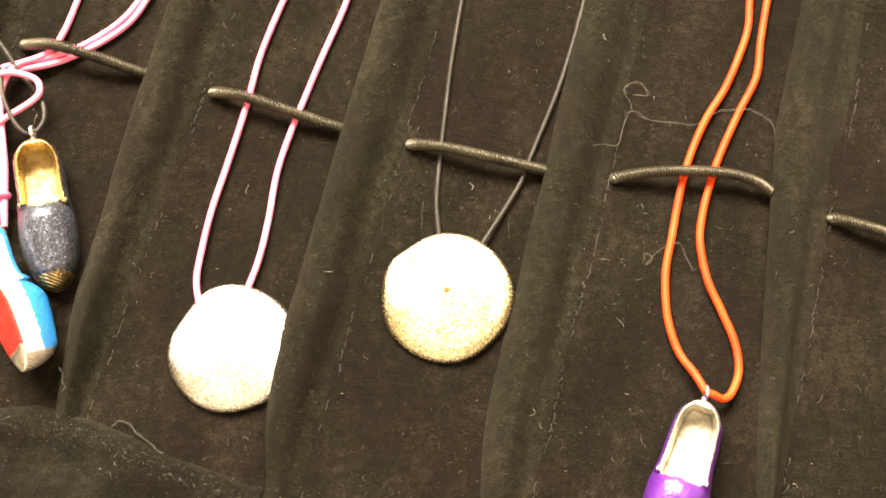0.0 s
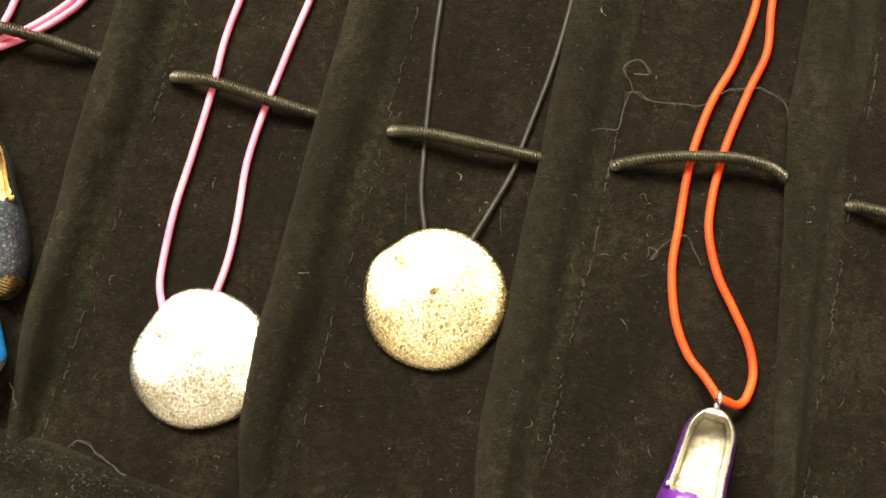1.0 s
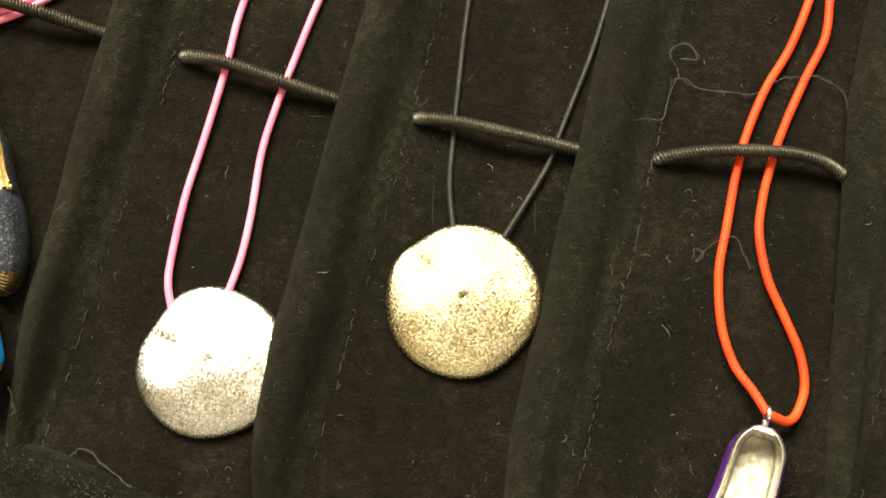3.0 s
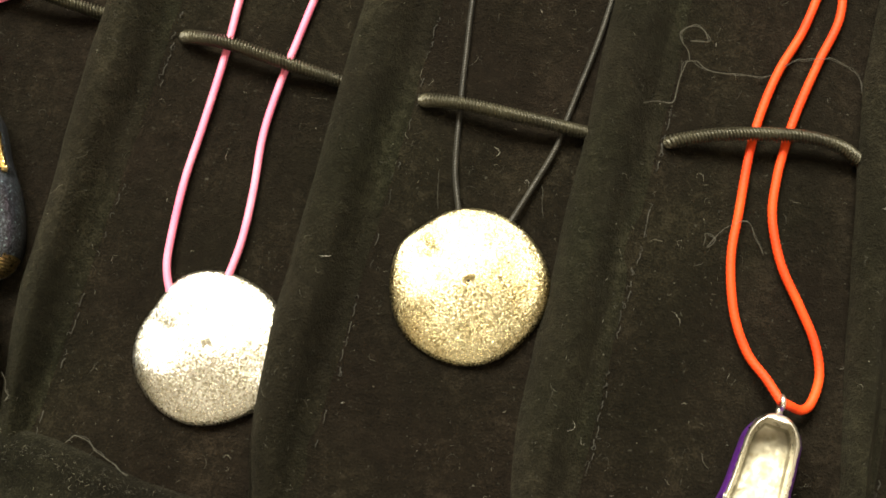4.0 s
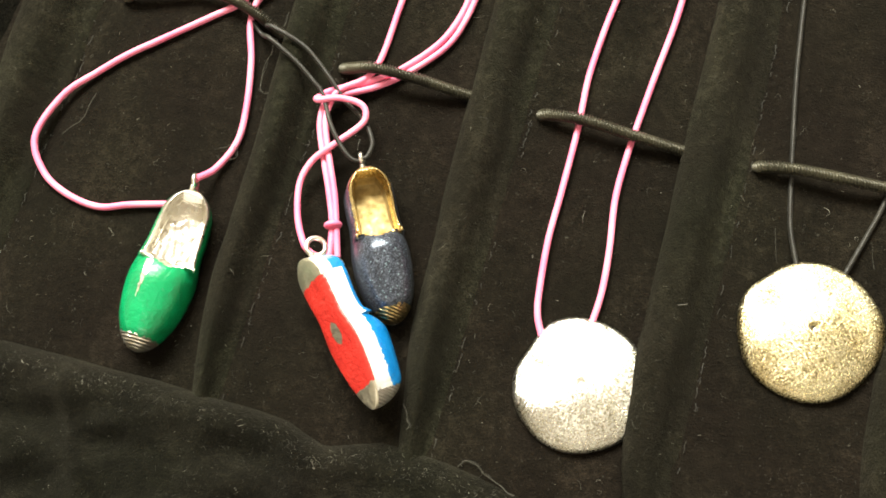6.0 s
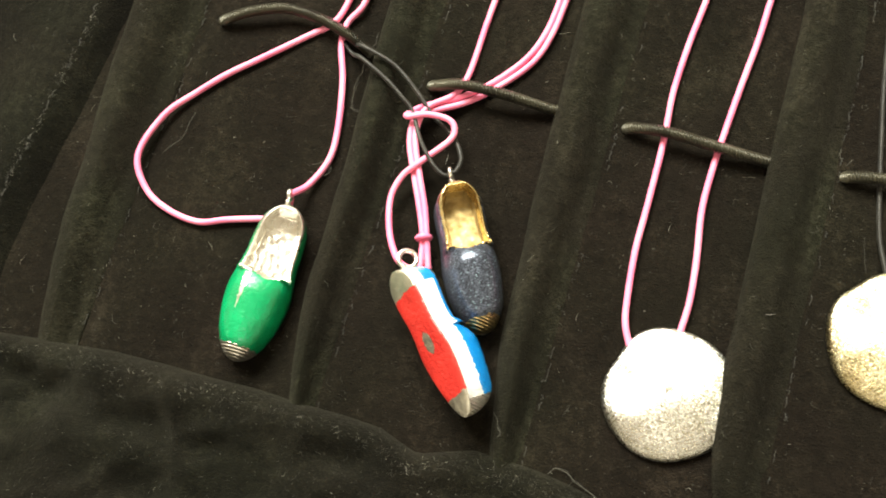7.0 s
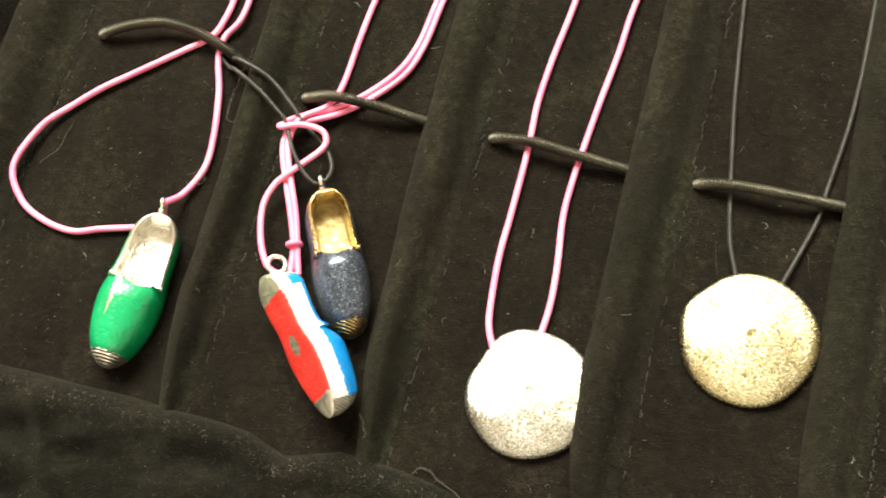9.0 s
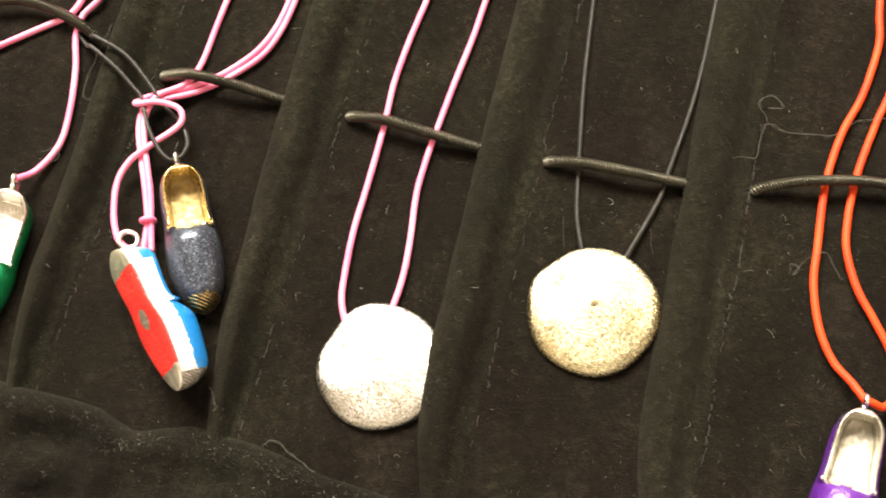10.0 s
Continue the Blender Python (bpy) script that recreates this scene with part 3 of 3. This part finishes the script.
        for i, j in quads:
            bm.faces.new((vert(i, j), vert(i + 1, j), vert(i + 1, j + 1), vert(i, j + 1)))
        bmesh.ops.transform(bm, matrix=matrix, verts=bm.verts)
        return part(name, bm, material, root)

    for name, quads in groups.items():
        if quads:
            built({"band": "side_band"}.get(name, name), quads, stuff[name])
    # the sole, slightly cushioned
    pieces = {"sole": [], "heel_plate": [], "toe_plate": [], "sole_mark": []}
    under = [[Vector((u, math.sin(q * math.pi / 2) * half_width(u), -0.55 * (1 - abs(q) ** 4))) for q in [-1 + 2 * j / nb for j in range(nb + 1)]] for u in us]
    for i in range(na):
        for j in range(nb):
            c = (under[i][j] + under[i + 1][j + 1]) / 2
            ragged = 0.6 * noise.noise(Vector((c.x, c.y, seed)))
            t = c.x / length
            key = "sole"
            if t < 0.16 + ragged * 0.03:
                key = "heel_plate"
            if t > 0.86 + ragged * 0.02:
                key = "toe_plate"
            if ((c.x - 0.5 * length) / 2.1) ** 2 + (c.y / 1.3) ** 2 < 1 and sole:
                key = "sole_mark"
            pieces[key].append((i, j))
    for name, quads in pieces.items():
        if not quads:
            continue
        bm = bmesh.new()
        verts = {}
        for i, j in quads:
            corner = []
            for key in ((i, j), (i, j + 1), (i + 1, j + 1), (i + 1, j)):
                if key not in verts:
                    verts[key] = bm.verts.new(under[key[0]][key[1]])
                corner.append(verts[key])
            bm.faces.new(corner)
        bmesh.ops.transform(bm, matrix=matrix, verts=bm.verts)
        part(name, bm, (sole or cap) if name == "sole" else DARKMETAL, root)
    # small ears beside the mouth, and the bail at the heel
    for sign in (-1, 1) if ears else ():
        bm = bmesh.new()
        bmesh.ops.create_uvsphere(bm, u_segments=14, v_segments=8, radius=1.0,
                                  matrix=Matrix.LocRotScale((open_end - 0.6, sign * (half_width(open_end) - 0.95), crown(open_end) * 0.84), None, (0.5, 0.17, 0.28)))
        bmesh.ops.transform(bm, matrix=matrix, verts=bm.verts)
        part("ear", bm, cap, root)
    return root


def along(heel, toe, base=0.6, tip=0.0, roll=0.0):
    """Pose of a clog by its heel and toe in the plan: x runs to the toe, z up, turned about its length by roll degrees."""
    a = Vector((toe[0] - heel[0], toe[1] - heel[1], tip)).normalized()
    side = Vector((0, 0, 1)).cross(a).normalized()
    up = a.cross(side)
    m = Matrix((a, side, up)).transposed().to_4x4()
    m.translation = (heel[0], heel[1], base)
    return m @ Matrix.Rotation(radians(roll), 4, "X")


def bail(parent, centre, axis, big, small, material, stub=None):
    bm = torus(bmesh.new(), centre, axis, big, small)
    if stub:
        tube([stub[0], ((Vector(stub[0]) + Vector(stub[1])) / 2)[:], stub[1]], small * 1.3, 10, 0.3, bm)
    part("bail", bm, material, parent, "small round metal bail")


green_necklace = thing("clog_necklace", "green enamel clog pendant on a looped pink satin cord", "necklace", "clog necklaces")
clog(green_necklace, along((-101.1, -33.4), (-102.1, -65.5), -0.6, 0.0, -19), 31.8, 9.3, 13.0, 7.4, GREEN, LINING, CHROME, "glossy green enamelled clog with silver lining", seed=1.0, streak=True)
bail(green_necklace, (-101.0, -31.0, 2.6), (1, 0.25, 0), 0.95, 0.42, CHROME, ((-101.1, -32.0, 2.4), (-101.1, -34.2, 2.0)))
part("cord", tube([(-101.0, -31.4, 2.0), (-101.6, -33.9, -0.4), (-103.6, -35.6, -1.1), (-107.5, -36.4, -1.2), (-114.0, -38.2, -1.2), (-119.8, -40.1, -1.2), (-126.8, -39.3, -1.2), (-133.3, -36.2, -1.0), (-137.6, -29.6, -0.2), (-135.6, -19.6, -0.8), (-130.4, -12.8, -1.2), (-125.6, -7.7, -1.2),
                   (-120.5, -3.3, -1.3), (-111.3, 4.5, -1.3), (-106.4, 8.9, -1.3), (-104.8, 13.9, -1.2), (-104.5, 20.0, -1.2), (-105.5, 35, -1.2), (-107, 60, -1.2)], 0.66, 20, 0.15, braid=0.045, rib_pitch=0.8), PINK, green_necklace, "pink satin cord looped wide")
part("cord", tube([(-101.0, -30.8, 2.6), (-99.2, -27.0, -0.4), (-97.1, -20.5, -1.0), (-97.8, -13.0, -1.2), (-100.2, -3.2, -1.2), (-103.0, 4.1, -1.3), (-103.4, 9.3, -1.3), (-101.0, 14.0, -0.6), (-101.0, 22.1, -1.1), (-101.8, 37.2, -1.2), (-102.8, 61.4, -1.2)], 0.66, 20, 0.15, braid=0.045, rib_pitch=0.8), PINK, green_necklace, "pink satin cord strand")

navy_necklace = thing("clog_necklace", "navy glitter clog pendant with gold lining on thin black cord", "necklace", "clog necklaces")
clog(navy_necklace, along((-70.4, -21.6), (-55.3, -49.1), -0.8, 0.0, -14), 29.5, 9.0, 11.0, 8.0, NAVY, GILT, BRASS, "dark navy glitter clog with worn gold lining", seed=2.0, blunt=2.8, cap_from=0.925)
bail(navy_necklace, (-71.0, -19.0, 2.4), (0.8, 0.4, 0.0), 0.95, 0.42, CHROME, ((-70.6, -19.9, 2.2), (-69.9, -21.4, 2.0)))
part("cord", tube([(-103.4, 5.5, -1.4), (-99.8, 2.7, -0.8), (-96.0, 0.4, 3.3), (-89.5, -3.0, 3.3), (-85.2, -5.8, 2.2), (-82.6, -7.9, 1.6), (-78.9, -13.7, 3.2), (-75.3, -17.8, 3.0), (-72.7, -19.5, 2.4), (-70.9, -19.2, 1.6)], 0.41, 12, 0.09, ribs=0.17, rib_pitch=0.5, twist=2), BLACK, navy_necklace, "thin black cord strand")
part("cord", tube([(-103.8, 7.1, -1.4), (-100.2, 5.0, -0.8), (-96.0, 2.9, 3.3), (-88.8, 0.4, 3.3), (-83.1, -3.6, 2.2), (-78.3, -7.7, 1.0), (-73.3, -10.9, 0.6), (-70.1, -15.2, 2.0), (-70.1, -18.4, 2.6), (-71.0, -19.2, 3.2)], 0.41, 12, 0.09, ribs=0.17, rib_pitch=0.5, twist=2), BLACK, navy_necklace, "thin black cord strand")

flag_necklace = thing("clog_necklace", "red, white and blue clog pendant on its side, knotted pink cords", "necklace", "clog necklaces")
clog(flag_necklace, along((-74.4, -41.8), (-52.3, -64.6), 6.8, 0.0, -132), 30.4, 7.6, 9.4, 8.8, BLUE, CHROME, CHROME,
     "clog with red sole, white side band and blue upper", sole=RED, side_band=WHITE, seed=3.0, mouth=0.68, waist=0.17, heel_round=0.55, ears=False, blunt=1.85)
bail(flag_necklace, (-73.2, -38.4, 5.4), (0.35, 0.25, 1.0), 1.75, 0.5, CHROME)
part("cord", tube([(-58.9, 51.3, -1.1), (-59.9, 35.2, -1.1), (-60.7, 25.1, -1.1), (-61.6, 16.4, -1.1), (-64.0, 9.6, -1.2), (-69.1, 3.1, -1.3), (-74.1, -1.4, -0.8), (-80.9, -5.6, 0.2), (-83.2, -7.9, 1.2)], 0.62, 20, 0.15, braid=0.045, rib_pitch=0.8), PINK, flag_necklace, "pink satin cord strand")
part("cord", tube([(-57.7, 51.3, -1.2), (-58.7, 35.2, -1.2), (-59.5, 25.1, -1.2), (-60.4, 15.8, -1.2), (-62.7, 8.8, -1.3), (-68.3, 1.9, -1.3), (-73.5, -2.8, -0.8), (-79.9, -6.8, 0.2), (-82.0, -8.9, 0.6), (-81.6, -13.8, 0.4), (-78.5, -20.5, 0.6), (-75.3, -26.9, 0.8), (-72.8, -32.8, 0.9), (-71.4, -39.1, 1.0)], 0.62, 20, 0.15, braid=0.045, rib_pitch=0.8), PINK, flag_necklace, "pink satin cord strand")
part("cord", tube([(-70.0, 51.3, -1.2), (-72.3, 35.2, -1.2), (-73.7, 24.9, -1.2), (-74.2, 15.4, -1.2), (-74.5, 4.1, -1.2), (-75.8, -1.6, -0.2), (-79.8, -5.8, 1.0), (-80.8, -9.4, 1.4), (-80.2, -13.8, 1.4), (-77.2, -20.5, 1.4), (-74.1, -26.9, 1.4), (-71.9, -32.8, 1.2), (-69.9, -38.4, 1.0)], 0.62, 20, 0.15, braid=0.045, rib_pitch=0.8), PINK, flag_necklace, "pink satin cord strand")
part("cord", tube([(-81.1, -7.6, 0.4), (-83.3, -8.6, 1.6), (-82.9, -9.4, 2.4), (-78.9, -8.2, 2.8), (-74.7, -8.3, 2.6), (-73.0, -9.9, 2.2), (-73.4, -12.4, 2.0), (-77.2, -17.6, 2.4), (-80.5, -21.4, 1.4), (-81.5, -26.4, 1.0), (-79.4, -33.0, 2.0),
                   (-76.0, -38.0, 4.4), (-73.6, -39.8, 5.4), (-72.3, -39.6, 4.0)], 0.62, 20, 0.15, braid=0.045, rib_pitch=0.8), PINK, flag_necklace, "pink satin cord looped through the bail")
bm = bmesh.new()
torus(bm, (-72.6, -32.6, 1.2), (0.35, -0.95, 0), 1.15, 0.6, 22, 10)
part("knot", bm, PINK, flag_necklace, "tight pink cord knot")

purple_necklace = thing("clog_necklace", "purple enamel clog pendant on a doubled orange satin cord", "necklace", "clog necklaces")
clog(purple_necklace, along((66.7, -37.3), (63.9, -68.3), -1.2, 0.0, 12), 31.2, 8.6, 11.6, 7.6, PURPLE, WORN, CHROME, "glossy purple enamelled clog with silver lining", seed=5.0)
bail(purple_necklace, (66.0, -35.2, 1.7), (1, 0.15, 0), 0.95, 0.42, CHROME, ((66.0, -36.1, 1.5), (66.0, -37.6, 1.3)))
part("cord", tube([(60.9, 76.6, -1.1), (59.4, 56.4, -1.1), (59.6, 47.3, -1.1), (60.4, 40.6, -1.1), (59.8, 33.8, -1.1), (58.4, 26.2, -1.1), (56.0, 18.7, -1.1), (54.6, 10.9, -1.2), (54.1, 3.5, -1.1), (54.4, -6.5, -1.1), (54.7, -14.4, -1.1), (56.8, -22.6, -1.1),
                   (60.0, -28.5, -0.8), (63.5, -32.0, 0.2), (66.0, -35.1, 1.6)], 0.71, 20, 0.15, braid=0.055, rib_pitch=0.85), ORANGE, purple_necklace, "orange satin cord strand")
part("cord", tube([(65.0, 76.6, -1.1), (63.1, 56.4, -1.1), (63.1, 47.9, -1.1), (63.4, 38.7, -1.1), (64.0, 30.3, -1.1), (62.1, 22.0, -1.1), (60.4, 13.5, -1.2), (59.6, 7.6, -1.2), (59.2, 0.2, -1.1), (59.8, -6.4, -1.1), (62.6, -13.4, -1.1), (66.5, -19.0, -1.1), (69.9, -24.1, -1.1),
                   (71.6, -29.1, -1.0), (71.0, -33.6, -0.4), (69.5, -35.3, 0.4), (67.4, -35.3, 1.6), (66.0, -35.1, 2.0)], 0.71, 20, 0.15, braid=0.055, rib_pitch=0.85), ORANGE, purple_necklace, "orange satin cord strand")


# ---- lint and stray hairs on the velvet ----
def hair(points, radius=0.11, label="pale stray hair curled on the velvet"):
    rng = random.Random(len(points) * 31 + int(points[0][0] * 7))
    line = spline(points, 1.3)
    bm = bmesh.new()
    for strand in range(2 if len(points) > 4 else 1):
        path = [p + Vector((rng.gauss(0, 0.16), rng.gauss(0, 0.16), abs(rng.gauss(0, 0.08)))) for p in line[strand * 2:]]
        tube([p[:] for p in path], radius * (0.34 - 0.1 * strand), 5, 0.4, bm)
    tagged(part("stray_hair", bm, LINT), label, "hair", "stray hairs")


hair([(35.4, 6.6, 1.1), (38.6, 8.2, -0.4), (40.5, 9.4, -1.5), (40.6, 14.4, -1.5), (41.5, 16.9, -1.4), (45.4, 16.0, -1.5), (54.2, 17.3, -1.5), (57.2, 20.1, -0.2), (63.5, 22.3, 0.0), (68.6, 21.4, -1.2), (70.2, 18.6, -1.3), (70.4, 15.4, -1.4)], 0.13, "long pale hair lying across the orange cord")
hair([(41.5, 16.9, -1.4), (39.1, 21.0, -1.1), (41.5, 23.1, -1.4), (43.8, 21.0, -1.4), (41.0, 20.2, -1.2)], 0.13)
hair([(x, y, max(-1.9, cloth_height(x, y)) + 0.45) for x, y in ((-38.1, -69.0), (-37.2, -67.6), (-35.9, -67.4), (-34.0, -68.1), (-32.1, -69.0), (-29.6, -70.2), (-27.0, -71.2))], 0.15)
hair([(-50.1, -61.1, 1.1), (-48.3, -63.7, 1.0), (-46.4, -64.8, 0.6), (-47.0, -63.4, 0.6), (-48.3, -65.3, 1.1)], 0.13)
hair([(50.4, -13.1, -1.6), (50.1, -11.4, -1.3), (51.7, -12.0, -1.2), (50.7, -13.5, -1.6), (52.6, -10.3, -1.4), (55.6, -8.3, -0.1), (59.7, -12.5, -1.5)], 0.12)
hair([(-100.6, -22.6, -1.4), (-97.7, -21.7, -0.6), (-95.7, -23.9, 0.2), (-98.5, -24.8, -1.2), (-100.4, -24.0, -1.4)], 0.10, "thin dark hair curled on the velvet")
hair([(-133.0, -27.5, -1.6), (-130.5, -23.7, -1.5), (-129.5, -17.4, -1.6)], 0.12)
hair([(-95.0, 7.9, 1.2), (-94.6, 4.6, 2.4), (-96.4, -1.0, -0.4), (-96.2, -8.8, -0.6), (-91.8, -9.7, 1.1)], 0.09)
hair([(7.8, -18.4, -1.6), (7.0, -15.8, -1.4), (6.2, -12.0, -1.6)], 0.06)
hair([(24.4, -15.2, -1.6), (23.4, -12.4, -1.4), (23.0, -10.4, -1.6)], 0.06)


def lint():
    """Countless tiny specks and curled fibres caught in the pile."""
    rng = random.Random(7)
    verts, faces = [], []

    def fibre(x, y, z, long, thick, turn, bend, lift=0.15):
        """A bent three-sided thread, thinning towards its ends."""
        n = 4 if long < 0.7 else 8
        base, px, py = len(verts), x, y
        for k in range(n):
            t = k / (n - 1)
            a = turn + bend * (t - 0.5) + 0.5 * math.sin(5 * t + turn * 3)
            px, py = px + long / n * math.cos(a), py + long / n * math.sin(a)
            pz = z + lift * 4 * t * (1 - t)
            w = thick * (1.15 - abs(2 * t - 1) * 0.7)
            verts.extend(((px - w * math.sin(a), py + w * math.cos(a), pz), (px + w * math.sin(a), py - w * math.cos(a), pz), (px, py, pz + w * 1.2)))
        for k in range(n - 1):
            p, q = base + 3 * k, base + 3 * k + 3
            for a, b in ((0, 1), (1, 2), (2, 0)):
                faces.append((p + a, p + b, q + b, q + a))
        faces.append((base + 2, base + 1, base))
        faces.append((base + 3 * n - 3, base + 3 * n - 2, base + 3 * n - 1))

    def height(x, y):
        if y < cloth_edge(x) - 2:
            return cloth_height(x, y)
        if y < cloth_edge(x) + 0.5:
            return None
        for k, (s, e) in enumerate(zip(SEAMS, EDGES)):
            shift = pleat_shift(k, y)
            if e + shift - 0.4 < x < s + 0.4:
                u = (x - e - shift) / (s - e - shift)
                return pleat_height(k, u, x, y) if u > 0.1 else None
        if x < -161:
            return 2.1
        return base_height(x, y)

    def scatter(count, drift, longest, shortest, thin, thick, curl, lift):
        made = 0
        while made < count:
            x, y = rng.uniform(-215, 125), rng.uniform(-104, 62)
            z = height(x, y)
            # fluff gathers in drifts
            if z is None or noise.noise(Vector((x / 14, y / 14, 31))) < rng.uniform(-0.8, 0.35) * drift:
                continue
            fibre(x, y, z + 0.03, rng.uniform(shortest, longest), rng.uniform(thin, thick), rng.uniform(0, 6.3), rng.uniform(-curl, curl), lift)
            made += 1

    scatter(4300, 1.0, 0.22, 0.06, 0.02, 0.055, 0.5, 0.03)
    scatter(3800, 1.0, 1.0, 0.35, 0.011, 0.026, 2.6, 0.2)
    scatter(900, 1.0, 3.2, 1.2, 0.010, 0.024, 4.5, 0.35)
    # fuzz along the hem beside the first slot
    for _ in range(520):
        y = rng.uniform(-68, 40)
        x = -158.6 + rng.gauss(0, 0.9) + wobble(7, y, 30, 1.4, 4) + 0.085 * max(-60.0, y)
        fibre(x, y, 2.05, rng.uniform(0.3, 1.5), rng.uniform(0.012, 0.03), rng.uniform(0.8, 2.3), rng.uniform(-2, 2))
    # fluff worn up along the crest of the cloth, and dust over its folds
    for _ in range(2200):
        x = rng.uniform(-215, 60)
        y = cloth_edge(x) - abs(rng.gauss(2.4, 1.2))
        fibre(x, y, cloth_height(x, y) + 0.02, rng.uniform(0.25, 1.3), rng.uniform(0.009, 0.02), rng.uniform(0, 6.3), rng.uniform(-2.5, 2.5), 0.45)
    for _ in range(1300):
        x = rng.uniform(-215, 20)
        y = cloth_edge(x) - rng.uniform(2.0, 34)
        fibre(x, y, cloth_height(x, y) + 0.02, rng.uniform(0.08, 0.5), rng.uniform(0.012, 0.035), rng.uniform(0, 6.3), rng.uniform(-1.5, 1.5), 0.1)
    mesh = bpy.data.meshes.new("lint")
    mesh.from_pydata([(x * MM, y * MM, z * MM) for x, y, z in verts], [], faces)
    mesh.materials.append(LINT)
    tagged(new("lint", mesh), "pale lint specks and curled short fibres scattered over black velvet", "lint", kind="stuff")


lint()
